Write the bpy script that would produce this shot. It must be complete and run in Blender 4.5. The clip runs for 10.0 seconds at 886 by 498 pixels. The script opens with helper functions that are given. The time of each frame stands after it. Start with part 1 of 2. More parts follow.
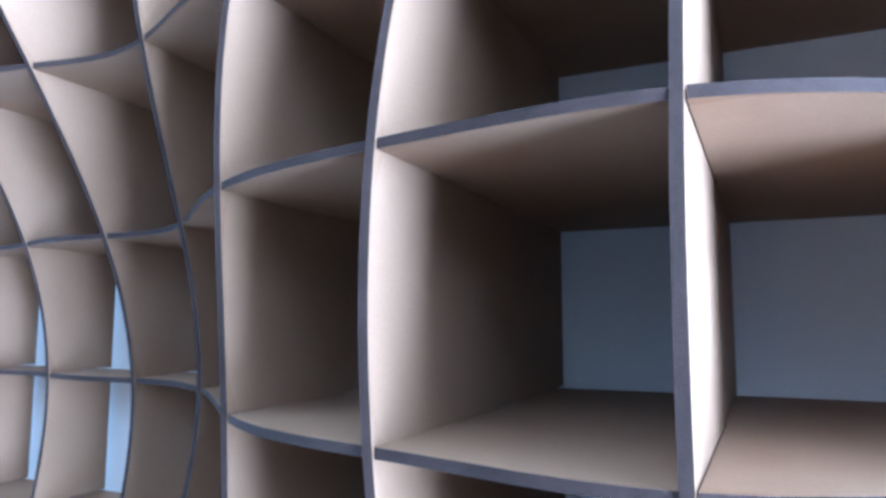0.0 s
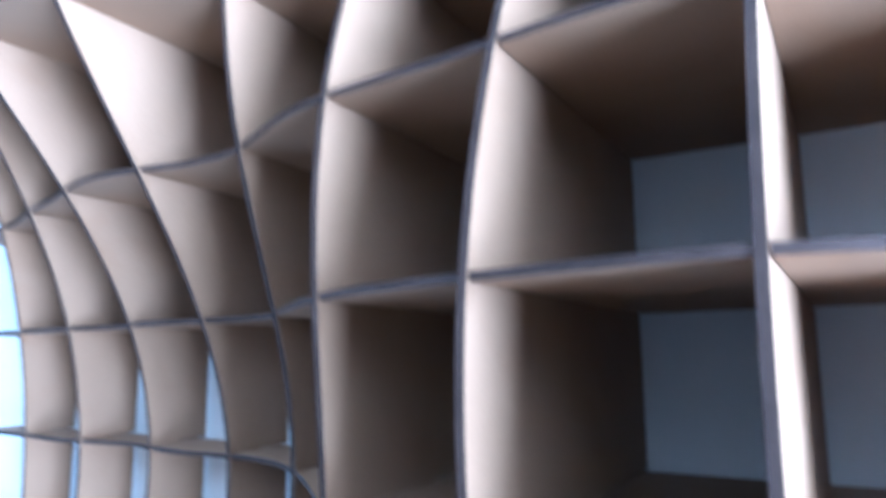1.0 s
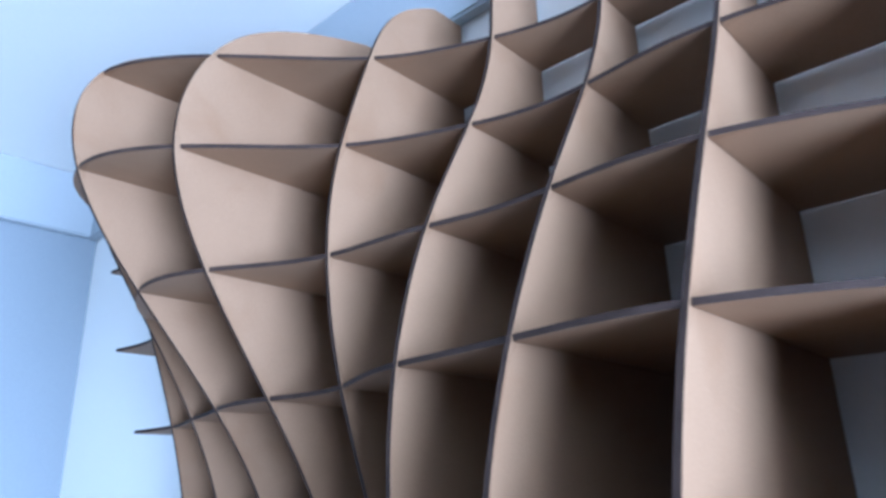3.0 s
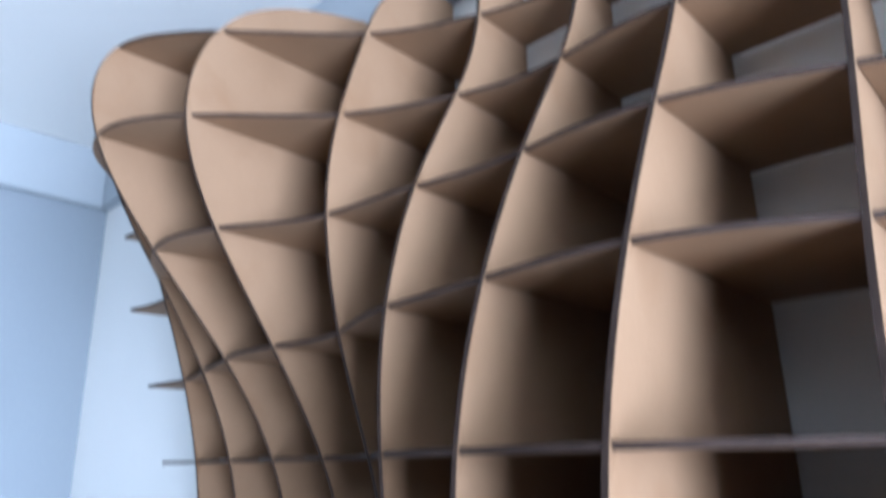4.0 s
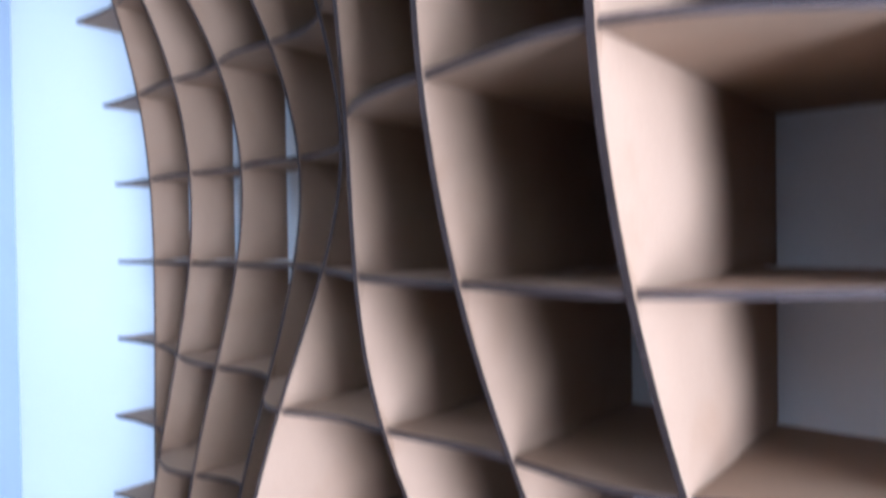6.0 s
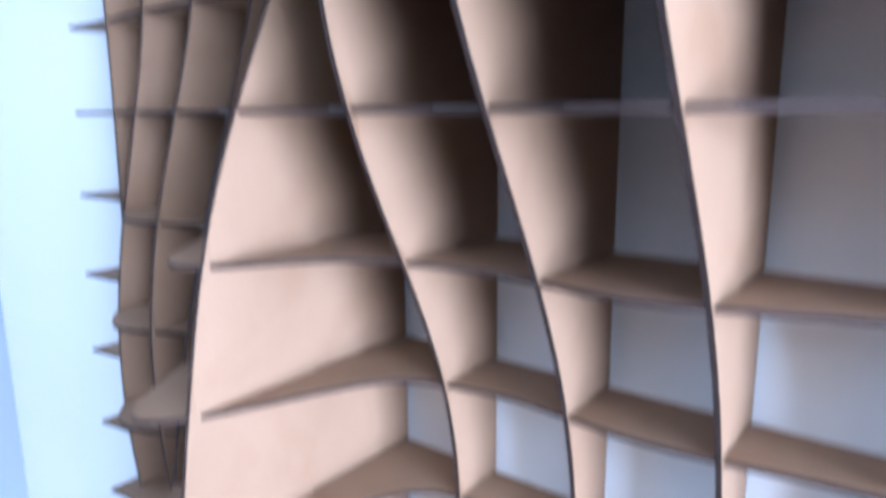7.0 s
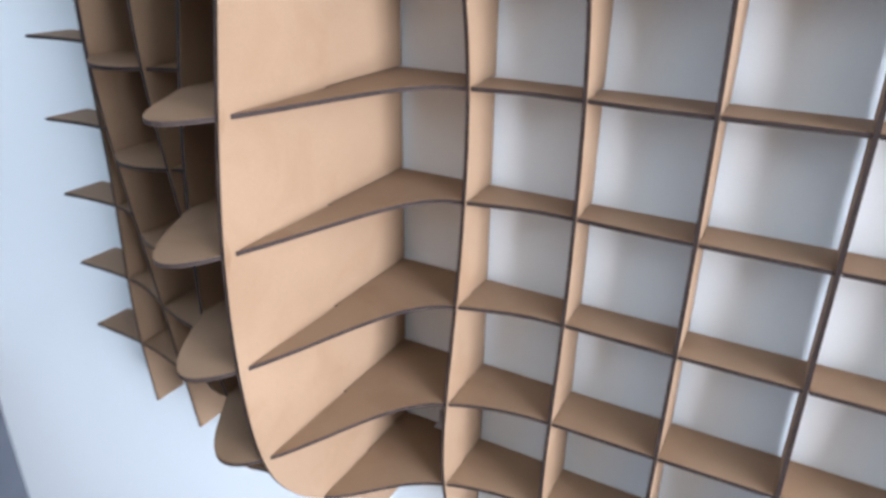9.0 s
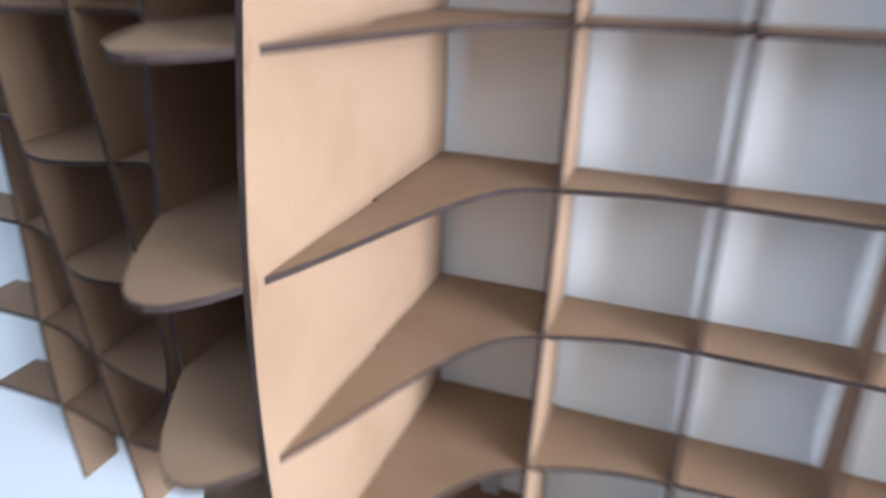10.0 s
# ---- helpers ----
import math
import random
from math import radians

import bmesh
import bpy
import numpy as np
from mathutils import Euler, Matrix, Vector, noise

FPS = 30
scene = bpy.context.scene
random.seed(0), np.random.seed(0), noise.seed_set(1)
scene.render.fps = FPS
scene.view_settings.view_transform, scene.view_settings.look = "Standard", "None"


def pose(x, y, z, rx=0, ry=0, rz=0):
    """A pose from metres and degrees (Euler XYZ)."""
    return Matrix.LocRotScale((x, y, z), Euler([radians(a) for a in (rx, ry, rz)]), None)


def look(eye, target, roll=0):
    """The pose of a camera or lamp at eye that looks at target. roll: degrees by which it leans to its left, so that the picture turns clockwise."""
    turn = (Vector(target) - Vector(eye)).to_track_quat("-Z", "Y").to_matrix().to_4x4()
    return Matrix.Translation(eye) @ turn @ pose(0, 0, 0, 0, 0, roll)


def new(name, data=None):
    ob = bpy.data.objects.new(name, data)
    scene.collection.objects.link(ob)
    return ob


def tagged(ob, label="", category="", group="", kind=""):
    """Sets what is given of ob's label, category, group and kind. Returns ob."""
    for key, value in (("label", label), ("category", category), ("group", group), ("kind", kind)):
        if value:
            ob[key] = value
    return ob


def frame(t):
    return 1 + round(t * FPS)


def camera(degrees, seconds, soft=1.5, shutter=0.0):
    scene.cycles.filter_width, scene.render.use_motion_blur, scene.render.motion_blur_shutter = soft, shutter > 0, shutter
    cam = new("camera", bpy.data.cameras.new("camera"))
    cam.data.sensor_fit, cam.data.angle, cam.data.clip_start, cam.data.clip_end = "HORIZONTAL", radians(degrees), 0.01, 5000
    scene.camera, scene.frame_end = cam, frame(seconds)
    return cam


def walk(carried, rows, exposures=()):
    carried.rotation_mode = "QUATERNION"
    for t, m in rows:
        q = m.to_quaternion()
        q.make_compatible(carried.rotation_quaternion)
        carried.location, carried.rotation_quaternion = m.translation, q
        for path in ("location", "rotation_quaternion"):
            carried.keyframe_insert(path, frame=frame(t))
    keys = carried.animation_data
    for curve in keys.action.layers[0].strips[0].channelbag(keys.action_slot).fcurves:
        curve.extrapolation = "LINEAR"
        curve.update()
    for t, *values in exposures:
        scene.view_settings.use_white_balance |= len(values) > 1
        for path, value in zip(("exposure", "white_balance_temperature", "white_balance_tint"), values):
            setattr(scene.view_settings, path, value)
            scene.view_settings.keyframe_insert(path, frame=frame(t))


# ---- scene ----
# Camera: one lens, hand-held, moving down a relief of interlocking boards on a wall.
cam = camera(65.22, 10.0, soft=3.1, shutter=1.0)
PATH = [
    (0, 0.0167, -0.4214, 1.8908, 24.94, 6.16, -0.18),
    (0.5, 0.0193, -0.4252, 1.8976, 26.26, 6.15, 0.64),
    (1, 0.0176, -0.4418, 1.9222, 30.50, 8.85, 0.50),
    (1.5, 0.0264, -0.4520, 1.9410, 34.76, 11.99, 1.50),
    (2, 0.0523, -0.4518, 1.9588, 38.20, 14.60, 1.62),
    (2.5, 0.0859, -0.4687, 1.9759, 41.56, 17.36, 1.58),
    (2.7, 0.0994, -0.4774, 1.9820, 42.62, 18.59, 1.54),
    (3.8, 0.1530, -0.5073, 1.9525, 43.40, 18.75, 0.78),
    (4, 0.1577, -0.5126, 1.9452, 43.15, 17.04, 1.07),
    (4.5, 0.1482, -0.5030, 1.9106, 42.81, 12.78, 1.75),
    (5, 0.1330, -0.4880, 1.8673, 41.23, 7.48, 1.74),
    (5.2, 0.1278, -0.4817, 1.8474, 40.83, 5.47, 1.99),
    (6.3, 0.1078, -0.4670, 1.7429, 38.74, -3.55, 0.54),
    (6.5, 0.1035, -0.4593, 1.7193, 38.41, -5.66, 0.56),
    (7, 0.1023, -0.4448, 1.6498, 38.33, -11.35, 0.53),
    (7.5, 0.0966, -0.4294, 1.5961, 38.72, -18.13, 0.70),
    (8, 0.0906, -0.4318, 1.5293, 37.41, -23.45, 0.62),
    (8.5, 0.1042, -0.4762, 1.4879, 34.05, -25.31, -0.18),
    (9, 0.0634, -0.5625, 1.4677, 29.17, -24.61, -0.60),
    (9.5, -0.0120, -0.5761, 1.4547, 22.71, -23.83, -1.53),
    (10, -0.1216, -0.4664, 1.3901, 20.78, -23.63, -1.11),
]
EXPOSURES = [
    (0.0, 2.63, 4080, 8), (1.2, 2.63, 4060, 8), (1.8, 2.46, 4150, 8), (2.7, 1.65, 4240, 10), (3.8, 1.25, 5030, 10), (4.0, 1.31, 5000, 11), (4.5, 1.68, 4900, 13),
    (5.0, 1.82, 4620, 14), (6.5, 1.70, 4600, 16), (7.5, 1.76, 4750, 17), (8.0, 1.74, 5200, 23), (8.5, 1.57, 5230, 18), (9.0, 1.36, 5400, 12), (9.5, 1.37, 5600, 13), (10.0, 1.50, 5250, 12),
]
walk(cam, [(t, pose(x, y, z, 90 + pitch, roll, yaw)) for t, x, y, z, yaw, pitch, roll in PATH], EXPOSURES)

# ---- world and light: daylight from one large window to the right of the relief ----
world = bpy.data.worlds.new("world")
scene.world = world
world.use_nodes = True
wn = world.node_tree
sky = wn.nodes.new("ShaderNodeTexSky")
sky.sky_type, sky.sun_disc = "NISHITA", False
wn.links.new(sky.outputs[0], wn.nodes["Background"].inputs[0])
wn.nodes["Background"].inputs[1].default_value = 0.1

ROOM_W, ROOM_E, ROOM_S, CEIL = -1.27, 2.40, -4.60, 2.575   # inside faces; the relief's wall is y = 0
WIN_Y0, WIN_Y1, WIN_Z0, WIN_Z1 = -1.95, -0.30, 0.35, 2.45  # opening in the east wall
WST_Y0, WST_Y1, WST_Z0, WST_Z1 = -2.60, -1.00, 0.80, 2.25                              # opening in the west wall
lamp = bpy.data.lights.new("window_light", "AREA")
lamp.shape, lamp.size, lamp.size_y, lamp.energy = "RECTANGLE", WIN_Y1 - WIN_Y0 - 0.1, WIN_Z1 - WIN_Z0 - 0.1, 86
lamp.color = (1.0, 0.97, 0.95)
window_light = new("window_light", lamp)
window_light.matrix_world = look((ROOM_E + 0.06, (WIN_Y0 + WIN_Y1) / 2, (WIN_Z0 + WIN_Z1) / 2), (0, (WIN_Y0 + WIN_Y1) / 2, (WIN_Z0 + WIN_Z1) / 2))

lamp2 = bpy.data.lights.new("west_window_light", "AREA")
lamp2.shape, lamp2.size, lamp2.size_y, lamp2.energy = "RECTANGLE", WST_Y1 - WST_Y0 - 0.1, WST_Z1 - WST_Z0 - 0.1, 1.4
lamp2.color = (0.80, 0.91, 1.0)
west_light = new("west_window_light", lamp2)
west_light.matrix_world = look((ROOM_W - 0.06, (WST_Y0 + WST_Y1) / 2, (WST_Z0 + WST_Z1) / 2), (0, (WST_Y0 + WST_Y1) / 2, (WST_Z0 + WST_Z1) / 2))

# a veiled sun falls through the east window on the floor, away from the relief
sun_data = bpy.data.lights.new("sun", "SUN")
sun_data.energy, sun_data.angle, sun_data.color = 0.8, radians(12), (1.0, 0.96, 0.92)
SUN_WAY = Vector((-1.0, -0.45, -0.95))
sun = new("sun", sun_data)
sun.matrix_world = look((6, 3, 7), Vector((6, 3, 7)) + SUN_WAY)
sky.sun_elevation = math.atan2(0.95, math.hypot(1.0, 0.45))
sky.sun_rotation = math.atan2(1.0, 0.45)


# ---- materials ----
def material(name, low, high, rough, scale, bump=0.1, fine=900, metal=0.0, stain=None, gloss=0.5, cover=(0.57, 0.80, 0.5), stretch=(1, 1, 1)):
    """Two-scale procedural surface: broad stains and fine grain in colour, roughness and relief."""
    m = bpy.data.materials.new(name)
    m.use_nodes = True
    nt = m.node_tree
    b = nt.nodes["Principled BSDF"]
    co = nt.nodes.new("ShaderNodeTexCoord")
    info = nt.nodes.new("ShaderNodeObjectInfo")
    mp = nt.nodes.new("ShaderNodeMapping")
    mp.inputs["Scale"].default_value = stretch
    shift = nt.nodes.new("ShaderNodeVectorMath")
    shift.operation = "MULTIPLY_ADD"
    shift.inputs[1].default_value = (3, 3, 3)
    nt.links.new(info.outputs["Random"], shift.inputs[0])
    nt.links.new(co.outputs["Object"], shift.inputs[2])
    nt.links.new(shift.outputs[0], mp.inputs["Vector"])
    broad = nt.nodes.new("ShaderNodeTexNoise")
    broad.inputs["Scale"].default_value, broad.inputs["Detail"].default_value = scale, 6
    grain = nt.nodes.new("ShaderNodeTexNoise")
    grain.inputs["Scale"].default_value, grain.inputs["Detail"].default_value = fine, 3
    for n in (broad, grain):
        nt.links.new(mp.outputs[0], n.inputs["Vector"])
    mixf = nt.nodes.new("ShaderNodeMix")
    mixf.inputs[0].default_value = 0.45
    nt.links.new(broad.outputs["Fac"], mixf.inputs[2])
    nt.links.new(grain.outputs["Fac"], mixf.inputs[3])
    ramp = nt.nodes.new("ShaderNodeValToRGB")
    ramp.color_ramp.elements[0].position, ramp.color_ramp.elements[0].color = 0.32, (*low, 1)
    ramp.color_ramp.elements[1].position, ramp.color_ramp.elements[1].color = 0.68, (*high, 1)
    nt.links.new(mixf.outputs[0], ramp.inputs[0])
    colour = ramp.outputs[0]
    if stain:   # scattered scorch and handling marks
        blot = nt.nodes.new("ShaderNodeTexNoise")
        blot.inputs["Scale"].default_value, blot.inputs["Detail"].default_value, blot.inputs["Distortion"].default_value = 17, 5, 0.6
        nt.links.new(mp.outputs[0], blot.inputs["Vector"])
        cut = nt.nodes.new("ShaderNodeMapRange")
        cut.inputs["From Min"].default_value, cut.inputs["From Max"].default_value, cut.inputs["To Max"].default_value = cover
        nt.links.new(blot.outputs["Fac"], cut.inputs["Value"])
        tone = nt.nodes.new("ShaderNodeMix")
        tone.data_type = "RGBA"
        tone.inputs[7].default_value = (*stain, 1)
        nt.links.new(cut.outputs[0], tone.inputs[0])
        nt.links.new(colour, tone.inputs[6])
        colour = tone.outputs[2]
    nt.links.new(colour, b.inputs["Base Color"])
    rr = nt.nodes.new("ShaderNodeMapRange")
    rr.inputs["To Min"].default_value, rr.inputs["To Max"].default_value = rough - 0.08, min(1.0, rough + 0.08)
    nt.links.new(broad.outputs["Fac"], rr.inputs["Value"])
    nt.links.new(rr.outputs[0], b.inputs["Roughness"])
    b.inputs["Metallic"].default_value = metal
    b.inputs["Specular IOR Level"].default_value = gloss
    bp = nt.nodes.new("ShaderNodeBump")
    bp.inputs["Strength"].default_value, bp.inputs["Distance"].default_value = bump, 0.0006
    nt.links.new(grain.outputs["Fac"], bp.inputs["Height"])
    nt.links.new(bp.outputs[0], b.inputs["Normal"])
    return m


MDF = material("fibreboard", (0.240, 0.153, 0.088), (0.316, 0.208, 0.124), 0.62, 9, 0.12, 1100, stain=(0.205, 0.115, 0.056), gloss=0.3, cover=(0.52, 0.80, 0.5))
# rim tone: laser scorch, plus warm bounce light painted in at the crossings
FRINGE = material("scorch_and_bounce_fibreboard", (0.215, 0.135, 0.076), (0.300, 0.200, 0.120), 0.62, 26, 0.12, 1100, stain=(0.18, 0.092, 0.040), gloss=0.3, cover=(0.48, 0.72, 0.6))
CHAR = material("charred_edge", (0.022, 0.014, 0.011), (0.050, 0.034, 0.028), 0.75, 60, 0.25, 1500, gloss=0.2)
PAINT = material("white_wall_paint", (0.825, 0.845, 0.825), (0.87, 0.885, 0.865), 0.7, 2.5, 0.12, 420)
# side wall's base colour, set darker and bluer than the white walls
BLUE = material("side_wall_blue_grey", (0.25, 0.295, 0.335), (0.29, 0.335, 0.38), 0.7, 2.0, 0.12, 420)
BEAM = material("beam_paint", (0.37, 0.42, 0.46), (0.42, 0.47, 0.51), 0.65, 3, 0.1, 400)
DADO = material("slate_grey_paint", (0.050, 0.056, 0.070), (0.092, 0.100, 0.118), 0.6, 7, 0.1, 400)
RAIL = material("rail_paint", (0.15, 0.165, 0.19), (0.20, 0.215, 0.24), 0.55, 5, 0.1, 400)
FLOOR = material("brown_floor", (0.12, 0.10, 0.082), (0.17, 0.145, 0.12), 0.5, 4, 0.1, 260)
GREIGE = material("grey_wall_paint", (0.18, 0.18, 0.182), (0.22, 0.22, 0.222), 0.7, 2.5, 0.12, 420)
STEEL = material("zinc_steel", (0.55, 0.56, 0.58), (0.68, 0.69, 0.70), 0.35, 40, 0.1, 600, metal=0.9)


def mesh_of(name, bm, mats):
    me = bpy.data.meshes.new(name)
    bmesh.ops.recalc_face_normals(bm, faces=bm.faces)
    bm.to_mesh(me)
    bm.free()
    for m in mats:
        me.materials.append(m)
    return me


def part(name, bm, mats, parent, label=""):
    ob = new(name, mesh_of(name, bm, mats if isinstance(mats, (list, tuple)) else [mats]))
    ob.parent = parent
    return tagged(ob, label)


def box(bm, x0, x1, y0, y1, z0, z1):
    r = bmesh.ops.create_cube(bm, size=1)
    for v in r["verts"]:
        v.co = Vector(((x0 + x1) / 2 + v.co.x * (x1 - x0), (y0 + y1) / 2 + v.co.y * (y1 - y0), (z0 + z1) / 2 + v.co.z * (z1 - z0)))
    return r["verts"]


def slab(name, x0, x1, y0, y1, z0, z1, mat, label, category, bevel=0.0):
    bm = bmesh.new()
    box(bm, x0, x1, y0, y1, z0, z1)
    if bevel:
        bmesh.ops.bevel(bm, geom=bm.edges[:], offset=bevel, segments=2, affect="EDGES")
    return tagged(new(name, mesh_of(name, bm, [mat])), label, category, kind="structure")


# ---- the room ----
T, BACK = 0.12, 0.0045      # the boards stand a little off the wall
slab("floor", ROOM_W - T, ROOM_E + T, ROOM_S - T, T, -0.1, 0.0, FLOOR, "plain brown floor under the white walls", "floor")
slab("ceiling", ROOM_W - T, ROOM_E + T, ROOM_S - T, T, CEIL, CEIL + 0.1, PAINT, "flat white painted ceiling above the relief", "ceiling")
slab("wall_north", ROOM_W - T, ROOM_E + T, BACK, T, 0.0, CEIL, PAINT, "smooth white painted wall that carries the relief", "wall")
DADO_Z = 0.742
slab("wall_south", ROOM_W - T, ROOM_E + T, ROOM_S - T, ROOM_S, DADO_Z, CEIL, GREIGE, "plain grey wall behind the viewer", "wall")
# unseen dark band, added to hold down light bounced from the south wall
slab("wall_south_lower", ROOM_W - T, ROOM_E + T, ROOM_S - T, ROOM_S, 0.0, DADO_Z, DADO, "unseen dark slate-grey lower part, added to cut light bounced off the grey wall", "wall")
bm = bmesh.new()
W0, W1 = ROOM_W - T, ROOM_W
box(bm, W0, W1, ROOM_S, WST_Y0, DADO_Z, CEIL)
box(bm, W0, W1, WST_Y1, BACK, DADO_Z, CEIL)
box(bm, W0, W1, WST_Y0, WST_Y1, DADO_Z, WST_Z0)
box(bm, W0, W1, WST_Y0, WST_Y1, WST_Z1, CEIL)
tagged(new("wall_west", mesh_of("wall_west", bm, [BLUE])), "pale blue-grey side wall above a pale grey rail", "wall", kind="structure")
slab("wall_west_lower", ROOM_W - T, ROOM_W, ROOM_S, BACK, 0.0, DADO_Z, DADO, "dark slate-grey lower part of the side wall", "wall")

bm = bmesh.new()
E0, E1 = ROOM_E, ROOM_E + T
box(bm, E0, E1, ROOM_S, WIN_Y0, 0, CEIL)
box(bm, E0, E1, WIN_Y1, BACK, 0, CEIL)
box(bm, E0, E1, WIN_Y0, WIN_Y1, 0, WIN_Z0)
box(bm, E0, E1, WIN_Y0, WIN_Y1, WIN_Z1, CEIL)
tagged(new("wall_east", mesh_of("wall_east", bm, [GREIGE])), "plain grey wall with one large window opening", "wall", kind="structure")

slab("trim_dado_rail", ROOM_W, ROOM_W + 0.012, ROOM_S, BACK, DADO_Z, DADO_Z + 0.055, RAIL, "mid-grey painted rail along the side wall", "trim", 0.003)
slab("trim_beam_west", ROOM_W, ROOM_W + 0.02, ROOM_S, -0.014, 2.453, CEIL, BEAM, "pale blue-grey boxed beam under the ceiling on the side wall", "beam", 0.003)
slab("trim_beam_north", ROOM_W, ROOM_E, -0.014, BACK, 2.453, CEIL, BEAM, "pale blue-grey boxed beam under the ceiling over the relief", "beam", 0.003)

# ---- the relief: upright ribs and level shelves, halved into each other, cut to one flowing front ----
ROW, COL, K0 = 0.1, 0.09797, 1.55      # spacing of shelves and ribs; height of shelf 0
THICK, KERF, PROUD = 0.0037, 0.0007, 0.0007   # board; play of the slots; ribs stand proud of the shelves
BAND = 0.0016                       # scorched rim along the cut
LEFT, RIGHT, BOTTOM, TOP = 8.0, -4.0, -7.0, 9.0   # outline in columns (counted leftwards) and rows
# swells and hollows of the front: height, column, row, two radii, turn
LOBES = [
    (3.036, 3.267, 6.503, 5.036, 2.165, 0.616),
    (2.268, 1.237, 1.702, 2.553, 1.726, -1.061),
    (4.989, 2.880, 0.415, 1.062, 6.251, 0.068),
    (2.635, 5.471, 1.506, 0.865, 5.061, 0.013),
    (-4.768, 3.139, 10.276, 3.896, 0.881, -0.261),
    (1.441, 4.376, -5.930, 0.945, 0.566, 0.818),
    (-0.822, 2.531, -2.251, 0.504, 2.858, -0.017),
    (1.403, 10.183, 7.551, 3.083, 1.584, 0.777),
    (-4.925, 2.728, 1.713, 1.104, 4.361, 0.013),
    (-1.573, 2.255, 7.470, 1.755, 1.458, 1.406),
    (-1.407, 3.807, -6.534, 0.865, 1.605, -0.824),
    (0.233, 2.051, -5.782, 6.018, 1.500, 0.056),
    (0.591, 10.255, -2.545, 2.040, 3.057, 0.192),
    (-0.895, 1.034, 1.695, 2.249, 0.900, -1.400),
    (-2.501, 5.462, 2.400, 0.819, 3.690, 0.024),
    (-1.431, 2.274, 5.703, 1.985, 1.558, 0.718),
]


def front(col, row):
    """Depth of the front before the wall, in rows."""
    s = 0.406
    for a, ci, cr, ri, rr, turn in LOBES:
        u, v = col - ci, row - cr
        cs, sn = math.cos(turn), math.sin(turn)
        s += a * math.exp(-((u * cs + v * sn) / ri) ** 2 - ((v * cs - u * sn) / rr) ** 2)
    return s * ROW


def scorch_and_bounce(axis, a):
    """Scorched rim's width: broader at crossings, for laser stops and painted bounce light."""
    step = (a - K0) / ROW if axis == "x" else a / COL
    off = (step - round(step)) * ROW
    return BAND * (1 + 3.0 * math.exp(-(off / 0.011) ** 2))


def board(cuts, axis, at):
    """An upright or level board from strips (along, depth, along, depth, back): front cut to the flowing curve,
    straight back, with slots where back is not nought. Slot 1 is the laser-cut edge, slot 2 the rim of scorch and
    painted bounce beside it."""
    bm = bmesh.new()

    def corner(a, d, h):
        return bm.verts.new((at + h, -d, a) if axis == "x" else (a, -d, at + h))

    def face(points, slot):
        f = bm.faces.new([corner(*q) for q in points])
        f.material_index = slot

    h = THICK / 2
    for n, (a0, d0, a1, d1, back) in enumerate(cuts):
        for s in (-h, h):
            e0, e1 = d0 - scorch_and_bounce(axis, a0), d1 - scorch_and_bounce(axis, a1)
            face(((a0, d0, s), (a1, d1, s), (a1, e1, s), (a0, e0, s)), 2)
            face(((a0, e0, s), (a1, e1, s), (a1, back, s), (a0, back, s)), 0)
        face(((a0, d0, -h), (a1, d1, -h), (a1, d1, h), (a0, d0, h)), 1)
        face(((a0, back, -h), (a1, back, -h), (a1, back, h), (a0, back, h)), 1)
        last, after = (cuts[n - 1] if n else None), (cuts[n + 1] if n + 1 < len(cuts) else None)
        for a, d, near, far in ((a0, d0, last and last[3], last and last[4]), (a1, d1, after and after[1], after and after[4])):
            if near is None:
                face(((a, d, -h), (a, d, h), (a, back, h), (a, back, -h)), 1)
                continue
            if far > back:
                face(((a, far, -h), (a, far, h), (a, back, h), (a, back, -h)), 1)
            if d > near + 1e-5:
                face(((a, d, -h), (a, d, h), (a, near, h), (a, near, -h)), 1)
    bmesh.ops.remove_doubles(bm, verts=bm.verts, dist=1e-6)
    return bm


relief = tagged(new("wall_relief"), "wavy slotted fibreboard relief with dark laser-cut edges on the white wall", "wall relief")
FINE = 14
SHELVES = range(int(BOTTOM) + 1, int(TOP))
RIBS = range(int(RIGHT) + 1, int(LEFT))


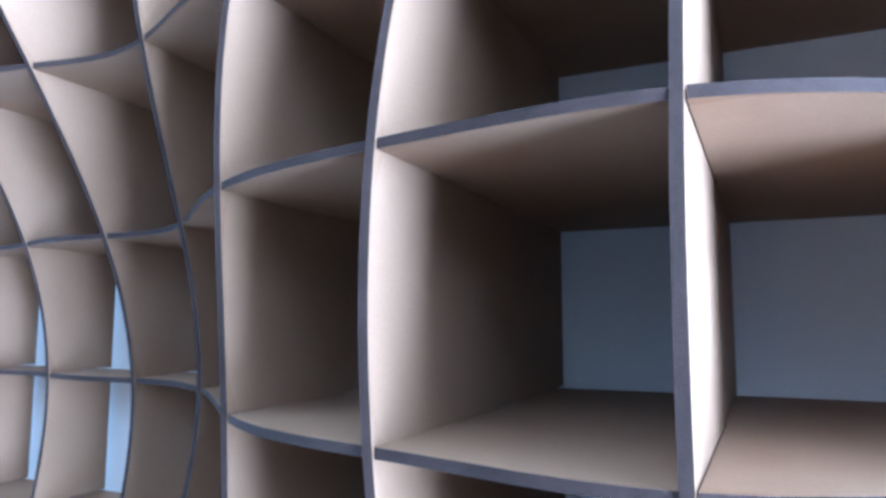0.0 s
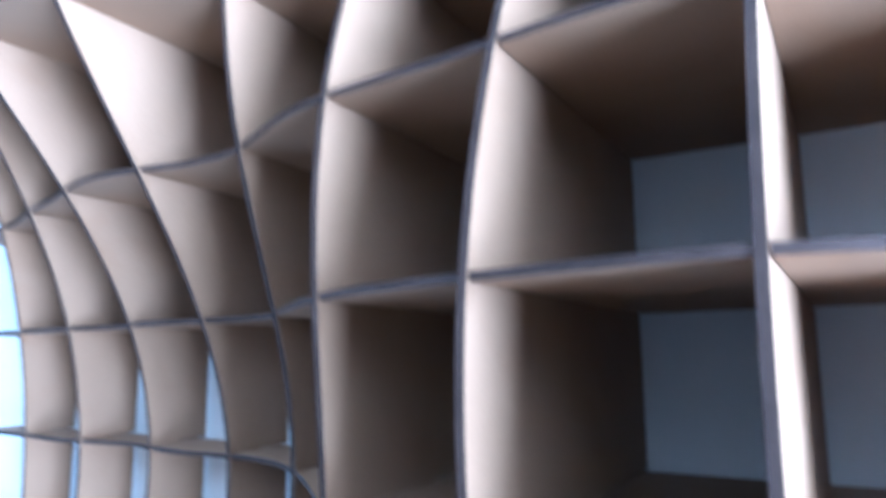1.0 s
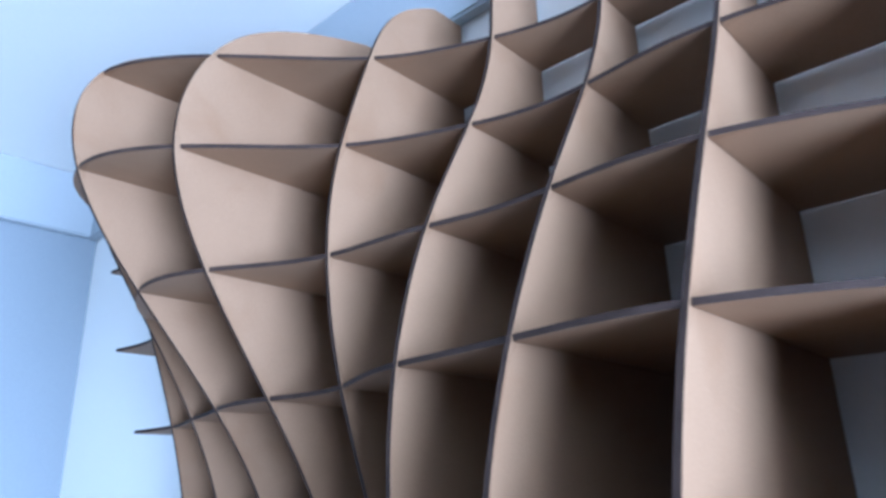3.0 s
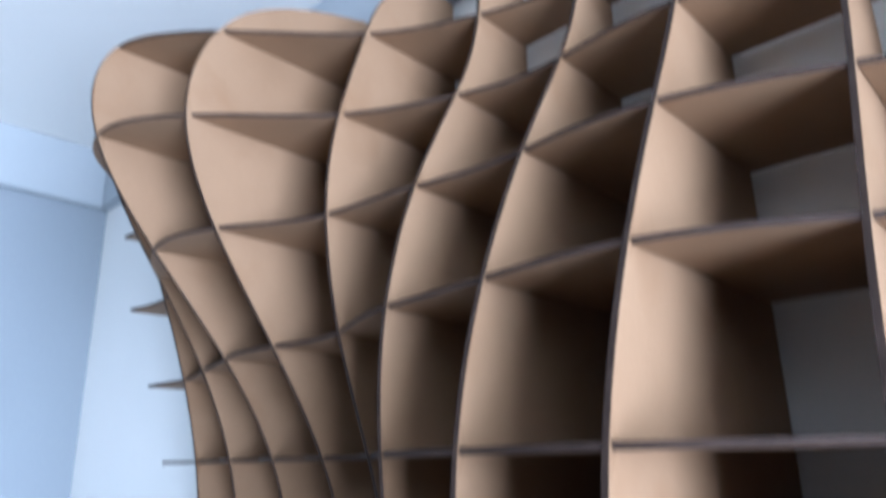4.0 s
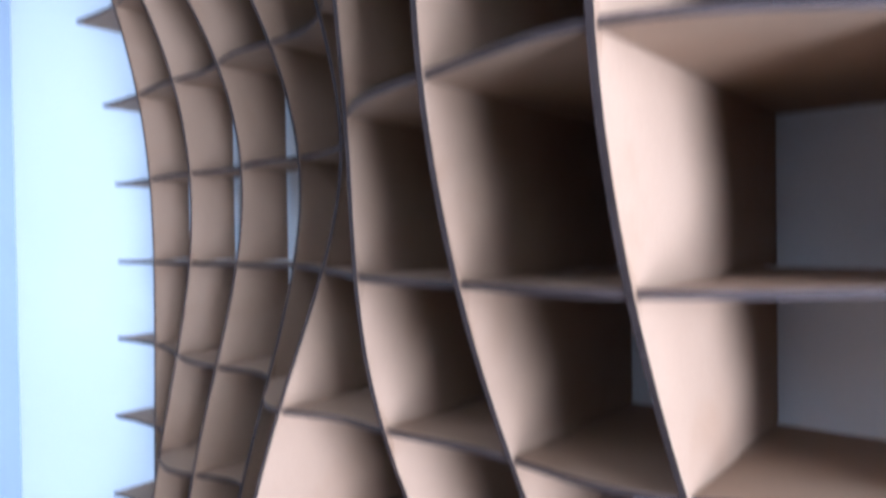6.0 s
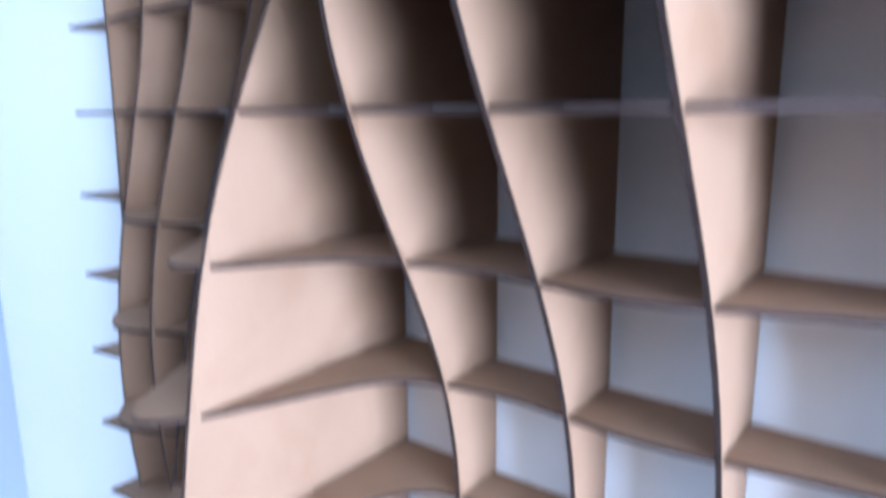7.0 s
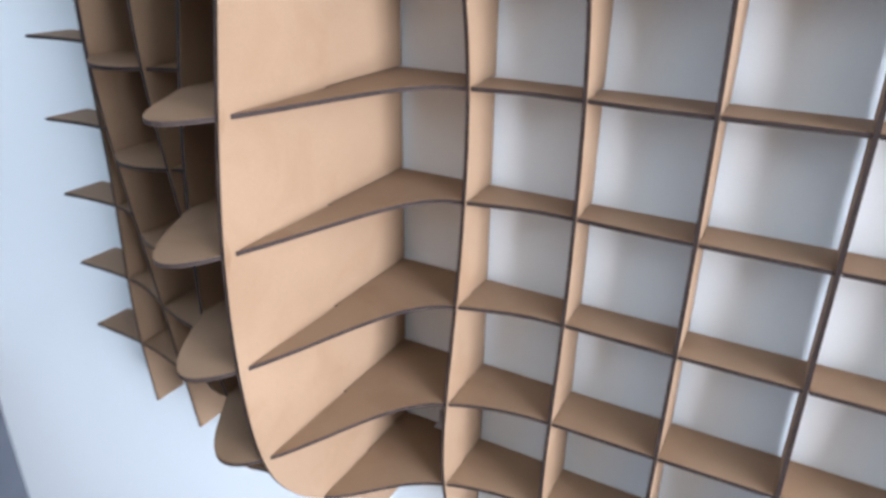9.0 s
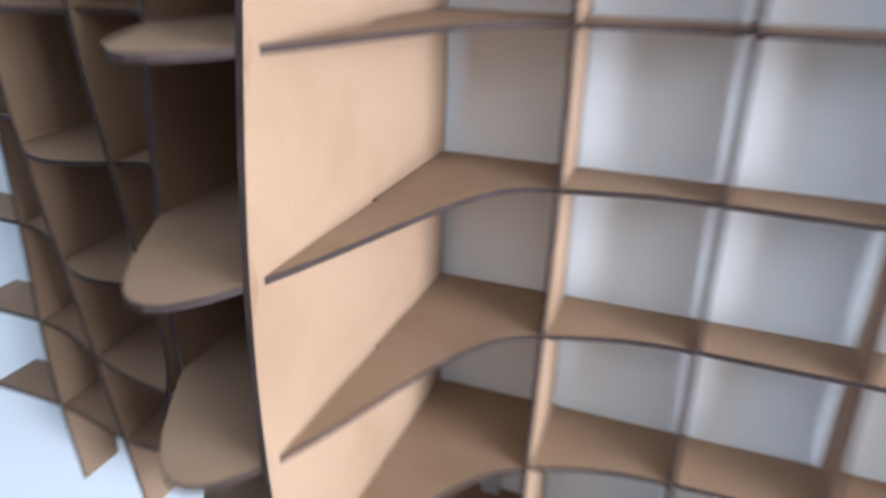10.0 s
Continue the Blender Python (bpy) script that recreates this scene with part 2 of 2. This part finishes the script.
def rib_cuts(i):
    rest, slot = (THICK / 2 + 0.0001) / ROW, (THICK / 2 + 2 * KERF) / ROW   # the shelf rests on the slot's floor
    stops = [(BOTTOM, 0)]
    for k in SHELVES:
        stops += [(k - rest, 1), (k + slot, 0)]
    stops.append((TOP, 0))
    lean = THICK / COL
    depth = lambda r: max(front(i, r), front(i + lean, r)) + PROUD
    cuts = []
    for (r0, slotted), (r1, _) in zip(stops, stops[1:]):
        n = 1 if slotted else FINE
        back = depth((r0 + r1) / 2) * 0.5 if slotted else 0.0
        for j in range(n):
            p, q = r0 + (r1 - r0) * j / n, r0 + (r1 - r0) * (j + 1) / n
            cuts.append((K0 + p * ROW, depth(p), K0 + q * ROW, depth(q), back))
    return cuts


for i in RIBS:
    part("rib", board(rib_cuts(i), "x", -i * COL - THICK / 2), [MDF, CHAR, FRINGE], relief)


def shelf_cuts(k):
    stops = [(LEFT, 0)]
    for i in reversed(RIBS):
        stops += [(i + (THICK + 0.4 * KERF) / COL, 1), (i - 0.8 * KERF / COL, 0)]
    stops.append((RIGHT, 0))
    cuts = []
    for (c0, slotted), (c1, _) in zip(stops, stops[1:]):
        n = 1 if slotted else FINE
        for j in range(n):
            p, q = c0 + (c1 - c0) * j / n, c0 + (c1 - c0) * (j + 1) / n
            share = 0.5 if slotted else 1.0
            cuts.append((-p * COL, front(p, k) * share, -q * COL, front(q, k) * share, 0.0))
    return cuts


for k in SHELVES:
    part("shelf", board(shelf_cuts(k), "z", K0 + k * ROW), [MDF, CHAR, FRINGE], relief)

# ---- small steel bracket that holds a shelf to the wall ----
bracket = tagged(new("corner_bracket"), "small zinc steel corner bracket on a low shelf at the wall", "bracket")
bracket.location = (-2.43 * ROW, 0.0, K0 - 6 * ROW + THICK / 2)
bm = bmesh.new()
box(bm, -0.008, 0.008, BACK - 0.0018, BACK - 0.0001, 0.0002, 0.0155)
bmesh.ops.bevel(bm, geom=bm.edges[:], offset=0.0004, segments=2, affect="EDGES")
plate = part("plate", bm, STEEL, bracket)
bm = bmesh.new()
box(bm, -0.008, 0.008, -0.0095, BACK - 0.0019, 0.0001, 0.0017)
bmesh.ops.bevel(bm, geom=bm.edges[:], offset=0.0004, segments=2, affect="EDGES")
lip = part("lip", bm, STEEL, bracket)
for nm, m, owner in (("screw", pose(0, BACK - 0.0018, 0.009, 90), plate), ("screw", pose(0, -0.0035, 0.0017), lip)):
    bm = bmesh.new()
    bmesh.ops.create_cone(bm, cap_ends=True, segments=16, radius1=0.0028, radius2=0.0018, depth=0.0012)
    screw = part(nm, bm, STEEL, owner)
    screw.matrix_local = m
